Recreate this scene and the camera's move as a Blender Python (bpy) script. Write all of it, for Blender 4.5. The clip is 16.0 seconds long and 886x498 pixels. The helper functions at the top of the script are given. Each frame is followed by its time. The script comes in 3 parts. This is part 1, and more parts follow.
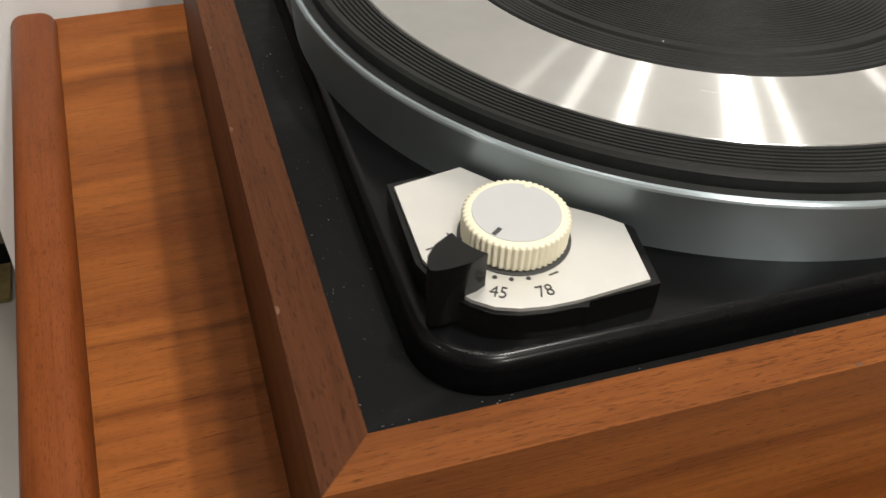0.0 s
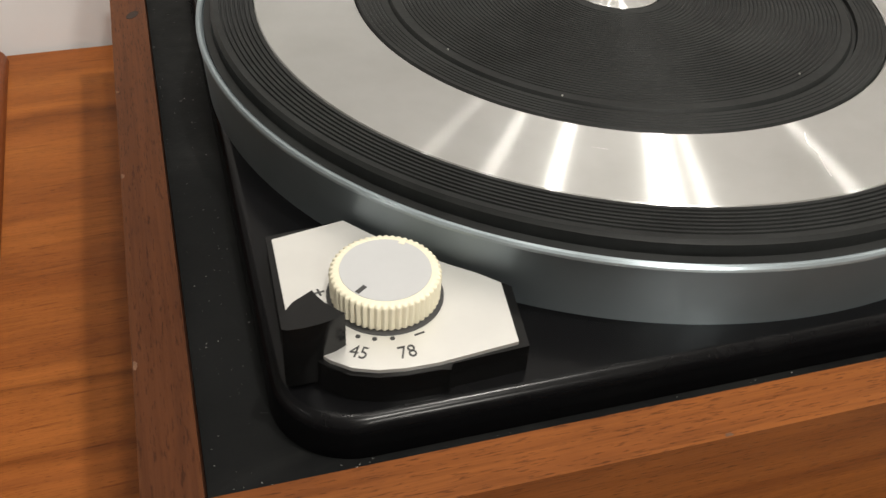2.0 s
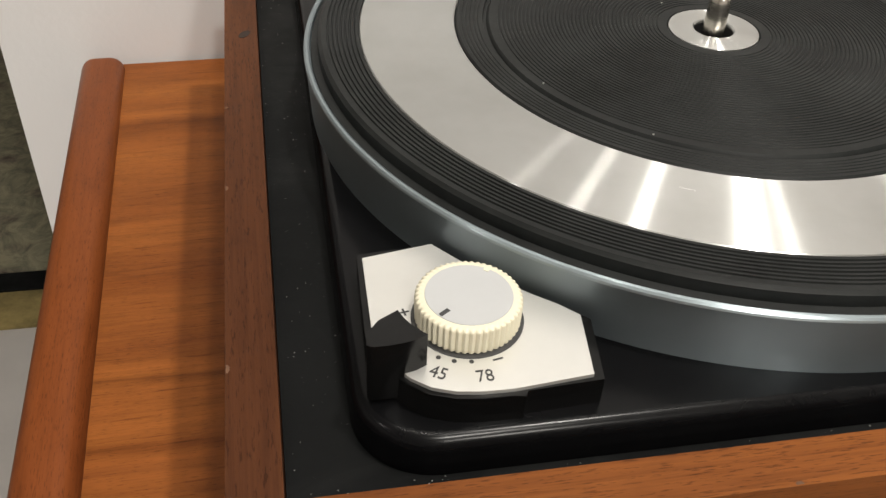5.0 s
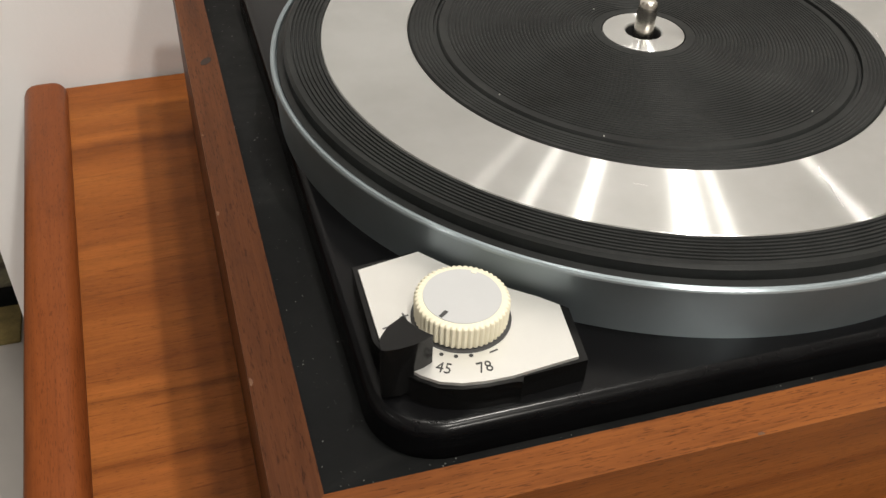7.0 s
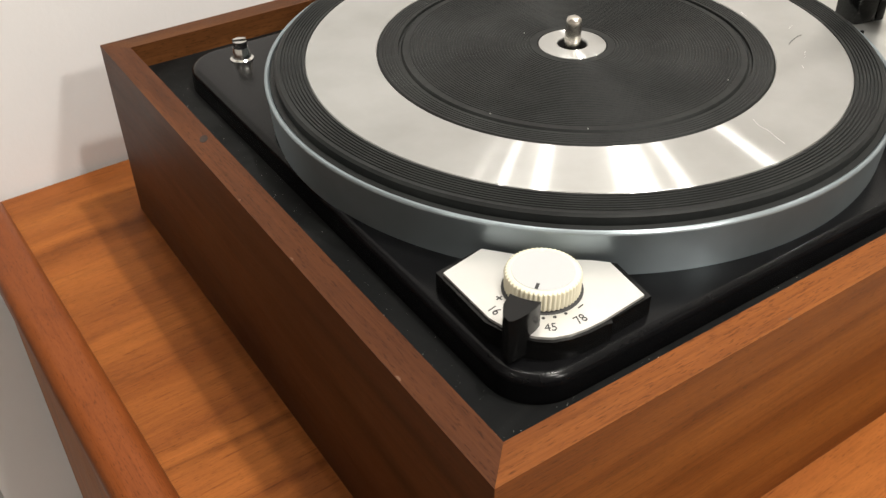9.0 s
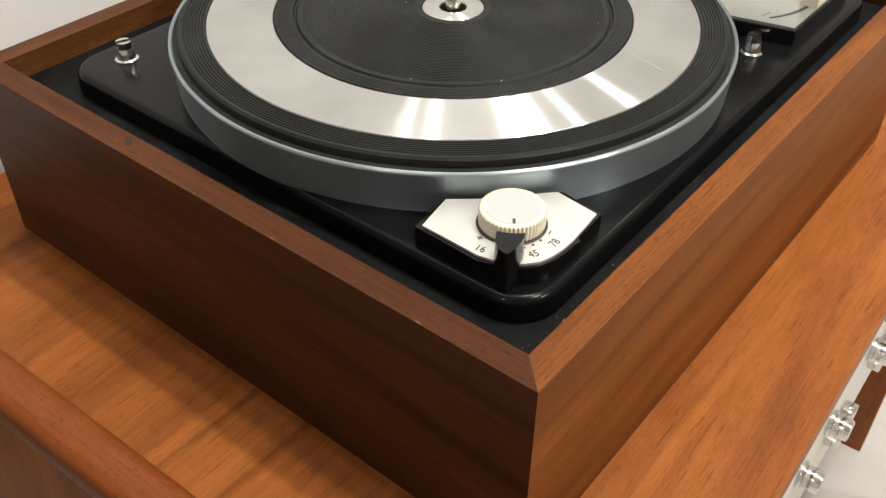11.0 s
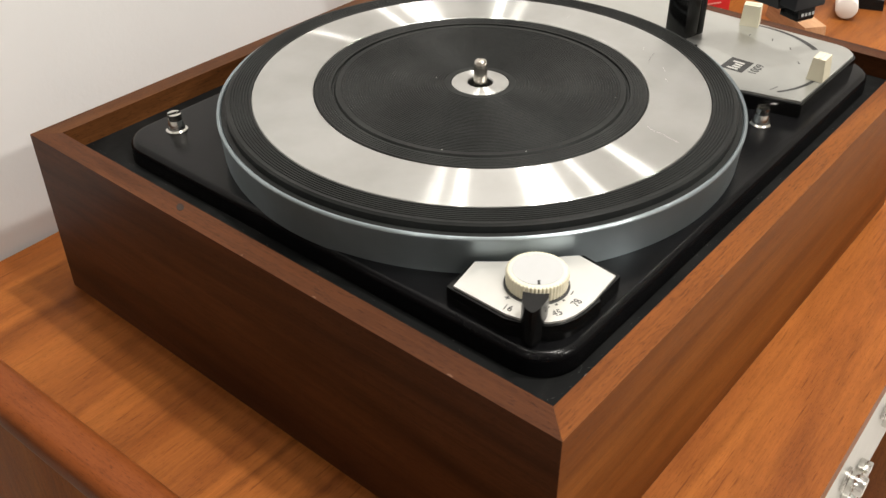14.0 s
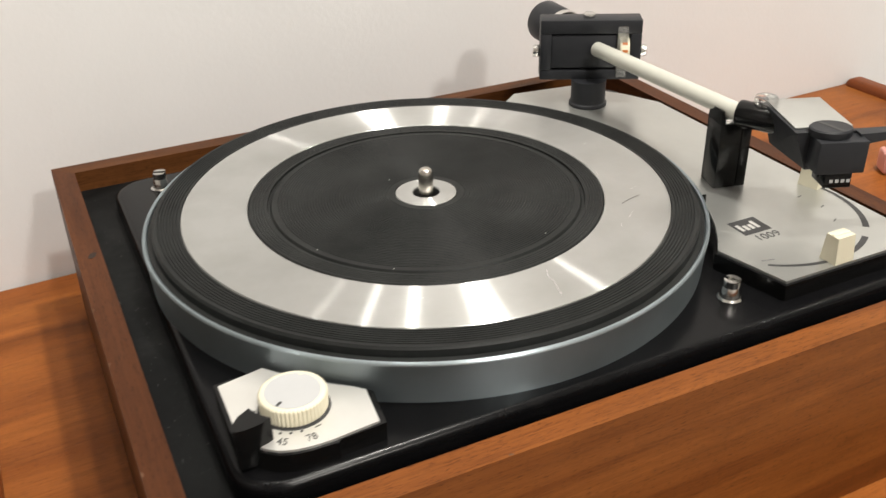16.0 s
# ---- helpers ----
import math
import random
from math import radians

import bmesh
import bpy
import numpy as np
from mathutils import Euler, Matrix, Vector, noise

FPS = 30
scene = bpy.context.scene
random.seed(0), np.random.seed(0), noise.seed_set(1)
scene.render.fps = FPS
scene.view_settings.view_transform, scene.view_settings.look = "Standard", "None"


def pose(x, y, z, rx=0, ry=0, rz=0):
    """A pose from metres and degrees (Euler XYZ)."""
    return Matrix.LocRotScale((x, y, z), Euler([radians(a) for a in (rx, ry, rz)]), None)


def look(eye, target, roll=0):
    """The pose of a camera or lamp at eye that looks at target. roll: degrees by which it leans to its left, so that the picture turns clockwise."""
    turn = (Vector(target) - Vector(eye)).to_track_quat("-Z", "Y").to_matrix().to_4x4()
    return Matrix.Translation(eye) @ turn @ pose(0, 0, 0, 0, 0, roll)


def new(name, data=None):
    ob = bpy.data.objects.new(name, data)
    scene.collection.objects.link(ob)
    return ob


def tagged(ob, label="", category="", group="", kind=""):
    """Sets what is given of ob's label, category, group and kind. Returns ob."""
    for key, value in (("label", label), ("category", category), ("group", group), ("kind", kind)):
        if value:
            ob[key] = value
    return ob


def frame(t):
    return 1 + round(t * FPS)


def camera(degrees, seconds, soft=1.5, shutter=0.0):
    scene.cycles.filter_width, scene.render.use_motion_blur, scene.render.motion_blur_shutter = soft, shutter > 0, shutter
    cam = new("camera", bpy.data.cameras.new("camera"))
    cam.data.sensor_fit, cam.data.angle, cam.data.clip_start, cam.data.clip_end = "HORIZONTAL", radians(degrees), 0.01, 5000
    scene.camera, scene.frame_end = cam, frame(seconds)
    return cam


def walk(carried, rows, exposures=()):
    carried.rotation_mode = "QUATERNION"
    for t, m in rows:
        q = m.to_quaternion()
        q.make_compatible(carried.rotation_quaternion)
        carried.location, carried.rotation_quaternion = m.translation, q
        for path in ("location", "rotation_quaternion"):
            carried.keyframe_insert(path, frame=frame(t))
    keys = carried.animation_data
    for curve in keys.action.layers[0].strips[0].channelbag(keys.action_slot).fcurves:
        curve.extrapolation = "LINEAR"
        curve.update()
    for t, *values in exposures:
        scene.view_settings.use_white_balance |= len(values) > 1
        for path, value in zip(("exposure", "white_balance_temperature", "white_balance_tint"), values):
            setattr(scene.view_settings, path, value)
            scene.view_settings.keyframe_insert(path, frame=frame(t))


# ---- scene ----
cam = camera(50.4, 16.0, soft=1.4, shutter=0.3)
# the cabinet top stands this high over the floor; the origin is the plinth's front left corner
TOP = 0.62
PATH = [
    (0, -0.0136, -0.0978, 0.2511, 47.63, -2.27, -17.47),
    (0.5, -0.0396, -0.0979, 0.2606, 48.57, -3.07, -23.25),
    (1, -0.0378, -0.0879, 0.2590, 48.51, -2.25, -25.83),
    (1.5, -0.0150, -0.0913, 0.2529, 49.40, -3.44, -22.56),
    (2, 0.0180, -0.1001, 0.2531, 49.69, -2.82, -16.43),
    (2.5, 0.0382, -0.1066, 0.2545, 50.74, -2.93, -13.45),
    (3, 0.0623, -0.1106, 0.2561, 50.96, -2.29, -12.58),
    (3.5, 0.0640, -0.1102, 0.2564, 51.40, -2.70, -12.15),
    (4, 0.0439, -0.1081, 0.2576, 51.07, -2.54, -10.32),
    (4.5, 0.0294, -0.1042, 0.2597, 50.58, -2.46, -10.18),
    (4.7, 0.0231, -0.1039, 0.2591, 50.61, -2.44, -10.11),
    (7, -0.0055, -0.1153, 0.2801, 49.74, -2.05, -16.89),
    (7.5, -0.0380, -0.1156, 0.2902, 49.86, -0.34, -24.59),
    (8, -0.0715, -0.1139, 0.2891, 51.06, -0.15, -30.88),
    (8.5, -0.0886, -0.1259, 0.2927, 52.04, -0.17, -32.28),
    (9, -0.0981, -0.1264, 0.3022, 52.55, 0.79, -33.90),
    (9.5, -0.1273, -0.1205, 0.3096, 53.10, 0.57, -40.73),
    (10, -0.1430, -0.1157, 0.3117, 53.00, -0.35, -44.51),
    (10.2, -0.1495, -0.1129, 0.3142, 52.07, -0.29, -45.81),
    (12.5, -0.2126, -0.0640, 0.3228, 51.41, -0.54, -57.93),
    (13, -0.2237, -0.0529, 0.3193, 52.56, 0.79, -57.81),
    (13.5, -0.2146, -0.0765, 0.3298, 53.01, 0.92, -53.10),
    (14, -0.1923, -0.1095, 0.3380, 53.99, 0.20, -50.11),
    (14.5, -0.1767, -0.1427, 0.3452, 54.48, -0.03, -44.36),
    (15, -0.1369, -0.1726, 0.3479, 54.95, 0.37, -38.17),
    (15.5, -0.0726, -0.2108, 0.3416, 57.31, -0.81, -29.76),
    (16, -0.0081, -0.2154, 0.3241, 60.36, 1.18, -25.88),
]
walk(cam, [(t, pose(x, y, z + TOP, rx, ry, rz)) for t, x, y, z, rx, ry, rz in PATH],
     exposures=[(0.0, -0.40), (2.0, -0.43), (3.5, -0.46), (4.5, -0.42), (7.0, -0.38), (8.0, -0.10), (9.0, -0.03), (10.0, -0.07), (12.5, -0.06), (14.0, -0.09), (16.0, -0.15)])

# ---- light ----
world = bpy.data.worlds.new("room_air")
scene.world = world
world.use_nodes = True
world.node_tree.nodes["Background"].inputs[0].default_value = (1.0, 0.95, 0.91, 1)
world.node_tree.nodes["Background"].inputs[1].default_value = 0.25

def spot(x, y, z, watts, size=0.07, aim=None):
    data = bpy.data.lights.new("ceiling_spot", "AREA")
    data.shape, data.size, data.energy, data.color = "DISK", size, watts, (1.0, 0.958, 0.885)
    ob = new("ceiling_spot", data)
    ob.matrix_world = look((x, y, z), aim) if aim else pose(x, y, z)
    return ob

# a key downlight over the turntable, weaker ones along the wall, and track lights from the room aimed at the wall
LAMPS = [(0.52, -0.15, 2.56, 27, 0.09, None), (1.85, -0.10, 2.56, 6, 0.026, None), (0.08, 0.28, 2.56, 5.5, 0.026, None),
         (-0.34, 0.28, 2.56, 2.4, 0.02, None), (-2.05, -0.25, 2.56, 7, 0.026, None),
         (0.30, -0.96, 2.56, 27, 0.12, None), (0.58, -2.42, 2.5, 30, 0.2, (0.2, 0.38, 0.75))]
for lx, ly, lz, lw, ls, at in LAMPS:
    spot(lx, ly, lz, lw, ls, at)

# ---- materials ----
def nodes(name):
    m = bpy.data.materials.new(name)
    m.use_nodes = True
    nt = m.node_tree
    return m, nt, nt.nodes["Principled BSDF"]

def node(nt, kind, **put):
    n = nt.nodes.new(kind)
    for k, v in put.items():
        n.inputs[k.replace("_", " ")].default_value = v
    return n

def ramp(nt, fac, stops):
    r = nt.nodes.new("ShaderNodeValToRGB")
    e = r.color_ramp.elements
    while len(e) < len(stops):
        e.new(0.5)
    for s, (p, c) in zip(e, stops):
        s.position, s.color = p, (*c, 1)
    nt.links.new(fac, r.inputs[0])
    return r.outputs[0]

def coords(nt, scale, turn=(0, 0, 0), shift=(0, 0, 0)):
    c = nt.nodes.new("ShaderNodeTexCoord")
    m = nt.nodes.new("ShaderNodeMapping")
    m.inputs["Scale"].default_value, m.inputs["Rotation"].default_value = scale, turn
    m.inputs["Location"].default_value = shift
    nt.links.new(c.outputs["Object"], m.inputs["Vector"])
    return m.outputs[0]

def noise_tex(nt, vec, scale, detail=4, rough=0.55, dist=0.0):
    n = node(nt, "ShaderNodeTexNoise", Scale=scale, Detail=detail, Roughness=rough, Distortion=dist)
    nt.links.new(vec, n.inputs["Vector"])
    return n.outputs["Fac"]

def mixed(nt, a, b, fac, mode="MIX"):
    m = nt.nodes.new("ShaderNodeMix")
    m.data_type, m.blend_type = "RGBA", mode
    for sock, v in ((m.inputs[6], a), (m.inputs[7], b), (m.inputs[0], fac)):
        if hasattr(v, "links"):
            nt.links.new(v, sock)
        else:
            sock.default_value = (*v, 1) if isinstance(v, tuple) else v
    return m.outputs[2]

def bump(nt, bsdf, height, strength, dist=0.001):
    b = node(nt, "ShaderNodeBump", Strength=strength, Distance=dist)
    nt.links.new(height, b.inputs["Height"])
    nt.links.new(b.outputs[0], bsdf.inputs["Normal"])

def wood(name, axis, dark, mid, light, rough=0.42, figure=1.0, pores=0.85, shift=(0, 0, 0), spec=0.15, veins=0.22, checks=0.0):
    """Oiled veneer with the grain along axis: broad figure, thin growth lines, short dark pores and stains."""
    m, nt, b = nodes(name)
    along = lambda k, a: tuple(a if i == axis else k for i in range(3))
    figure_n = noise_tex(nt, coords(nt, along(30 * figure, 2.2), shift=shift), 1.0, 5, 0.6, 1.2)
    col = ramp(nt, figure_n, [(0.3, dark), (0.5, mid), (0.7, light)])
    rings = noise_tex(nt, coords(nt, along(46 * figure, 2.6), shift=shift), 1.0, 3, 0.45, 0.7)
    saw = nt.nodes.new("ShaderNodeMath")
    saw.operation = "PINGPONG"
    saw.inputs[1].default_value = 0.055
    nt.links.new(rings, saw.inputs[0])
    line = nt.nodes.new("ShaderNodeMath")
    line.operation = "MULTIPLY"
    line.inputs[1].default_value = 18.0
    nt.links.new(saw.outputs[0], line.inputs[0])
    col = mixed(nt, col, ramp(nt, line.outputs[0], [(0.0, (0.58, 0.52, 0.46)), (0.28, (0.92, 0.9, 0.88)), (0.8, (1.06, 1.06, 1.05))]), veins, "MULTIPLY")
    streak = noise_tex(nt, coords(nt, along(1100, 28), shift=shift), 1.0, 3, 0.6)
    col = mixed(nt, col, ramp(nt, streak, [(0.32, (0.66, 0.61, 0.56)), (0.5, (1, 1, 1)), (0.72, (1.18, 1.17, 1.15))]), 0.62 * pores, "MULTIPLY")
    fleck = noise_tex(nt, coords(nt, along(2600, 260), shift=shift), 1.0, 2, 0.5)
    col = mixed(nt, col, ramp(nt, fleck, [(0.33, (0.3, 0.25, 0.22)), (0.41, (1, 1, 1))]), 0.8 * pores, "MULTIPLY")
    if checks:
        long_pore = noise_tex(nt, coords(nt, along(760, 42), shift=shift), 1.0, 2, 0.4)
        col = mixed(nt, col, ramp(nt, long_pore, [(0.28, (0.45, 0.36, 0.30)), (0.35, (1, 1, 1))]), checks, "MULTIPLY")
    broad = noise_tex(nt, coords(nt, along(9, 3), shift=shift), 1.0, 2)
    col = mixed(nt, col, ramp(nt, broad, [(0.3, (0.8, 0.78, 0.76)), (0.7, (1.12, 1.1, 1.08))]), 0.7, "MULTIPLY")
    stain = noise_tex(nt, coords(nt, along(70, 26), shift=shift), 1.0, 6, 0.7, 0.6)
    col = mixed(nt, col, ramp(nt, stain, [(0.34, (0.7, 0.67, 0.65)), (0.5, (1, 1, 1)), (0.68, (1.13, 1.12, 1.1))]), 0.5, "MULTIPLY")
    nt.links.new(col, b.inputs["Base Color"])
    sheen = nt.nodes.new("ShaderNodeMapRange")
    sheen.inputs["To Min"].default_value, sheen.inputs["To Max"].default_value = rough * 0.8, rough * 1.25
    nt.links.new(stain, sheen.inputs["Value"])
    nt.links.new(sheen.outputs[0], b.inputs["Roughness"])
    b.inputs["Specular IOR Level"].default_value = spec
    bump(nt, b, fleck, 0.15, 0.0004)
    return m

def plain(name, colour, rough=0.5, metal=0.0, grain=0.0, gscale=900, spread=0.12, scale=25, spec=0.5):
    """Paint, plastic or metal with slight mottling and fine relief."""
    m, nt, b = nodes(name)
    n = noise_tex(nt, coords(nt, (1, 1, 1)), scale, 5, 0.65)
    lo, hi = (tuple(min(1, c * k) for c in colour) for k in (1 - spread, 1 + spread))
    nt.links.new(ramp(nt, n, [(0.3, lo), (0.7, hi)]), b.inputs["Base Color"])
    b.inputs["Metallic"].default_value = metal
    b.inputs["Specular IOR Level"].default_value = spec
    r = nt.nodes.new("ShaderNodeMapRange")
    r.inputs["To Min"].default_value, r.inputs["To Max"].default_value = rough * 0.85, min(1, rough * 1.15)
    nt.links.new(noise_tex(nt, coords(nt, (1, 1, 1)), scale * 6, 3), r.inputs["Value"])
    nt.links.new(r.outputs[0], b.inputs["Roughness"])
    if grain:
        bump(nt, b, noise_tex(nt, coords(nt, (1, 1, 1)), gscale, 2), grain, 0.0003)
    return m

# plinth sides: the front's walnut with the side's shade put into darker tones
WALNUT_SHADED = ((0.031, 0.0103, 0.0041), (0.068, 0.0232, 0.0084), (0.112, 0.0395, 0.0146))
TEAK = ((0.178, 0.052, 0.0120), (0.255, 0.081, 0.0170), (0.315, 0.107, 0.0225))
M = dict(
    plinth_y=wood("walnut_along_depth_shaded", 1, *WALNUT_SHADED, spec=0.1),
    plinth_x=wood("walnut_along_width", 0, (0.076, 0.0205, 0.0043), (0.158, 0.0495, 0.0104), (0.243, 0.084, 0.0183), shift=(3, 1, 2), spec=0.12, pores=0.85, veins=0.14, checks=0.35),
    # back plank: darker colour stands in for the grain's view-dependent sheen
    plinth_back=wood("walnut_back_toned_down", 0, (0.042, 0.0145, 0.0048), (0.092, 0.034, 0.0105), (0.145, 0.057, 0.018), shift=(7, 2, 5), spec=0.1, pores=0.9),
    teak_x=wood("teak_along_width", 0, *TEAK, rough=0.42, pores=0.6, figure=0.8, spec=0.13, shift=(1, 4, 2), veins=0.24, checks=0.6),
    teak_lip=wood("teak_edge", 1, (0.115, 0.030, 0.0085), (0.155, 0.042, 0.0115), (0.20, 0.057, 0.0155), rough=0.38, pores=0.6, spec=0.12, figure=0.7, veins=0.08),
    teak_side=wood("teak_side", 2, *TEAK, shift=(5, 2, 1)),
    board=plain("black_stained_board", (0.0046, 0.0049, 0.0049), 0.52, grain=0.15, spread=0.3, scale=30, spec=0.095),
    chassis=plain("black_moulded_plastic", (0.004, 0.004, 0.0044), 0.22, spread=0.15, spec=0.15),
    gloss=plain("black_glossy_plastic", (0.0055, 0.0055, 0.0055), 0.18, spec=0.22),
    matte=plain("grey_black_enamel", (0.018, 0.019, 0.022), 0.42, grain=0.05, spec=0.25),
    rubber=plain("black_rubber", (0.0130, 0.0140, 0.0136), 0.48, grain=0.1, spread=0.35, scale=40, spec=0.16),
    silver=plain("satin_aluminium_plate", (0.68, 0.672, 0.642), 0.4, 0.64, grain=0.04, spread=0.05),
    # same plate metal, with the dimmer light by the tonearm put into its colour
    silver_shaded=plain("satin_aluminium_shaded", (0.52, 0.525, 0.50), 0.32, 0.8, grain=0.04, spread=0.05),
    chrome=plain("polished_chrome", (0.75, 0.74, 0.71), 0.14, 1.0, spread=0.05),
    cream=plain("ivory_plastic", (0.68, 0.635, 0.49), 0.42, spread=0.06),
    disc=plain("matt_silver_disc", (0.465, 0.47, 0.474), 0.55, 0.25, spread=0.04),
    white=plain("white_plastic", (0.8, 0.8, 0.76), 0.42, spread=0.03),
    tube=plain("satin_arm_tube", (0.62, 0.62, 0.55), 0.38, 0.3, spread=0.04),
    ink=plain("black_ink", (0.03, 0.03, 0.03), 0.5),
    wall=plain("white_wall_paint", (0.748, 0.740, 0.735), 0.75, grain=0.35, gscale=240, spread=0.02, scale=6),
    floor=plain("pale_floor_boards", (0.56, 0.53, 0.5), 0.4, spread=0.08, scale=5),
    wall2=plain("grey_wall_paint", (0.72, 0.7, 0.68), 0.8, spread=0.03, scale=4),
)

def dusty(m, amount, patch=38, film=(0.05, 0.05, 0.047)):
    """Lays a thin patchy film of dust, smears and fine specks over a dark finish."""
    nt = m.node_tree
    b = nt.nodes["Principled BSDF"]
    base = b.inputs["Base Color"].links[0].from_socket
    vec = coords(nt, (1, 1, 1), shift=(0.7, 0.3, 0.2))
    smear = ramp(nt, noise_tex(nt, vec, patch, 6, 0.7, 0.8), [(0.5, (0, 0, 0)), (0.78, (1, 1, 1))])
    speck = ramp(nt, noise_tex(nt, vec, 1500, 1, 0.5), [(0.74, (0, 0, 0)), (0.8, (1, 1, 1))])
    both = mixed(nt, smear, speck, 0.55, "ADD")
    k = nt.nodes.new("ShaderNodeMath")
    k.operation = "MULTIPLY"
    k.inputs[1].default_value = amount
    nt.links.new(both, k.inputs[0])
    nt.links.new(mixed(nt, base, film, k.outputs[0]), b.inputs["Base Color"])

dusty(M["board"], 0.22, 16)
dusty(M["chassis"], 0.06, 30)
dusty(M["rubber"], 0.14, 22)

def darker_bands(m, bands, span=0.4):
    """Dark growth bands that cross the veneer along its grain, each at a depth y with a half width and a strength."""
    nt = m.node_tree
    b = nt.nodes["Principled BSDF"]
    base = b.inputs["Base Color"].links[0].from_socket
    c = nt.nodes.new("ShaderNodeTexCoord")
    sep = nt.nodes.new("ShaderNodeSeparateXYZ")
    nt.links.new(c.outputs["Object"], sep.inputs[0])
    wave = node(nt, "ShaderNodeMath")
    wave.operation = "MULTIPLY_ADD"
    wave.inputs[1].default_value = 0.016
    nt.links.new(noise_tex(nt, coords(nt, (14, 40, 1)), 1.0, 3), wave.inputs[0])
    nt.links.new(sep.outputs[1], wave.inputs[2])
    scale = nt.nodes.new("ShaderNodeMath")
    scale.operation = "MULTIPLY"
    scale.inputs[1].default_value = 1 / span
    nt.links.new(wave.outputs[0], scale.inputs[0])
    stops = [(0.0, (1, 1, 1))]
    for y, w, k in sorted(bands):
        y += 0.008
        stops += [((y - w) / span, (1, 1, 1)), (y / span, (k, k * 0.93, k * 0.88)), ((y + w * 0.5) / span, (1, 1, 1))]
    nt.links.new(mixed(nt, base, ramp(nt, scale.outputs[0], stops), 1.0, "MULTIPLY"), b.inputs["Base Color"])

darker_bands(M["teak_x"], ((0.114, 0.006, 0.72), (0.145, 0.005, 0.6), (0.200, 0.012, 0.82), (0.322, 0.014, 0.62)))

def turned(name, colour, rough, aniso, metal=1.0):
    """Lathe-turned metal: fine grooves run round the object's own z axis."""
    m, nt, b = nodes(name)
    c = nt.nodes.new("ShaderNodeTexCoord")
    sep = nt.nodes.new("ShaderNodeSeparateXYZ")
    nt.links.new(c.outputs["Object"], sep.inputs[0])
    flat = nt.nodes.new("ShaderNodeCombineXYZ")
    nt.links.new(sep.outputs[0], flat.inputs[0])
    nt.links.new(sep.outputs[1], flat.inputs[1])
    ln = nt.nodes.new("ShaderNodeVectorMath")
    ln.operation = "LENGTH"
    nt.links.new(flat.outputs[0], ln.inputs[0])
    rad = nt.nodes.new("ShaderNodeCombineXYZ")
    nt.links.new(ln.outputs["Value"], rad.inputs[0])
    groove = noise_tex(nt, rad.outputs[0], 1800, 2, 0.6)
    cloud = noise_tex(nt, c.outputs["Object"], 30, 4)
    col = mixed(nt, ramp(nt, groove, [(0.3, tuple(x * 0.985 for x in colour)), (0.7, colour)]), ramp(nt, cloud, [(0.3, (0.86, 0.86, 0.85)), (0.62, (1, 1, 1))]), 1.0, "MULTIPLY")
    nt.links.new(col, b.inputs["Base Color"])
    b.inputs["Metallic"].default_value, b.inputs["Roughness"].default_value = metal, rough
    b.inputs["Anisotropic"].default_value = aniso
    b.inputs["Anisotropic Rotation"].default_value = 0.25
    t = nt.nodes.new("ShaderNodeTangent")
    t.direction_type, t.axis = "RADIAL", "Z"
    nt.links.new(t.outputs[0], b.inputs["Tangent"])
    return m

def spun(m, rough, aniso, share=1.0):
    """Much finer sheen along the grooves than across them."""
    nt = m.node_tree
    b = nt.nodes["Principled BSDF"]
    g = node(nt, "ShaderNodeBsdfAnisotropic", Roughness=rough, Anisotropy=aniso)
    nt.links.new(b.inputs["Base Color"].links[0].from_socket, g.inputs["Color"])
    nt.links.new(b.inputs["Tangent"].links[0].from_socket, g.inputs["Tangent"])
    mix = nt.nodes.new("ShaderNodeMixShader")
    mix.inputs[0].default_value = share
    nt.links.new(b.outputs[0], mix.inputs[1])
    nt.links.new(g.outputs[0], mix.inputs[2])
    nt.links.new(mix.outputs[0], nt.nodes["Material Output"].inputs["Surface"])
    return m

M["ring"] = spun(turned("turned_aluminium", (0.76, 0.77, 0.755), 0.3, 0.8), 0.27, 0.845, 0.72)
M["rim"] = spun(turned("zinc_platter", (0.388, 0.451, 0.484), 0.4, 0.0, 0.55), 0.32, 0.62, 0.65)

# ---- building helpers ----
def part(name, bm, material, parent=None, label="", smooth=35):
    me = bpy.data.meshes.new(name)
    bmesh.ops.recalc_face_normals(bm, faces=bm.faces)
    bm.to_mesh(me)
    bm.free()
    me.materials.append(material)
    if smooth:
        me.polygons.foreach_set("use_smooth", [True] * len(me.polygons))
        me.set_sharp_from_angle(angle=radians(smooth))
    ob = new(name, me)
    if parent:
        ob.parent = parent
    if label:
        ob["label"] = label
    return ob

def thing(name, label, category, at=(0, 0, 0), turn=0, group="", kind=""):
    ob = new(name)
    ob.empty_display_size = 0.01
    ob.matrix_world = pose(at[0], at[1], at[2], 0, 0, turn)
    return tagged(ob, label, category, group, kind)

def bevelled(bm, width, segments=2, sharp=30):
    if width:
        edges = [e for e in bm.edges if len(e.link_faces) == 2 and e.calc_face_angle() > radians(sharp)]
        bmesh.ops.bevel(bm, geom=edges, offset=width, segments=segments, profile=0.5, affect="EDGES", clamp_overlap=True)
    return bm

def box(x0, x1, y0, y1, z0, z1, bevel=0.0, segments=2):
    bm = bmesh.new()
    bmesh.ops.create_cube(bm, size=1, matrix=Matrix.LocRotScale(((x0 + x1) / 2, (y0 + y1) / 2, (z0 + z1) / 2), None, (x1 - x0, y1 - y0, z1 - z0)))
    return bevelled(bm, bevel, segments)

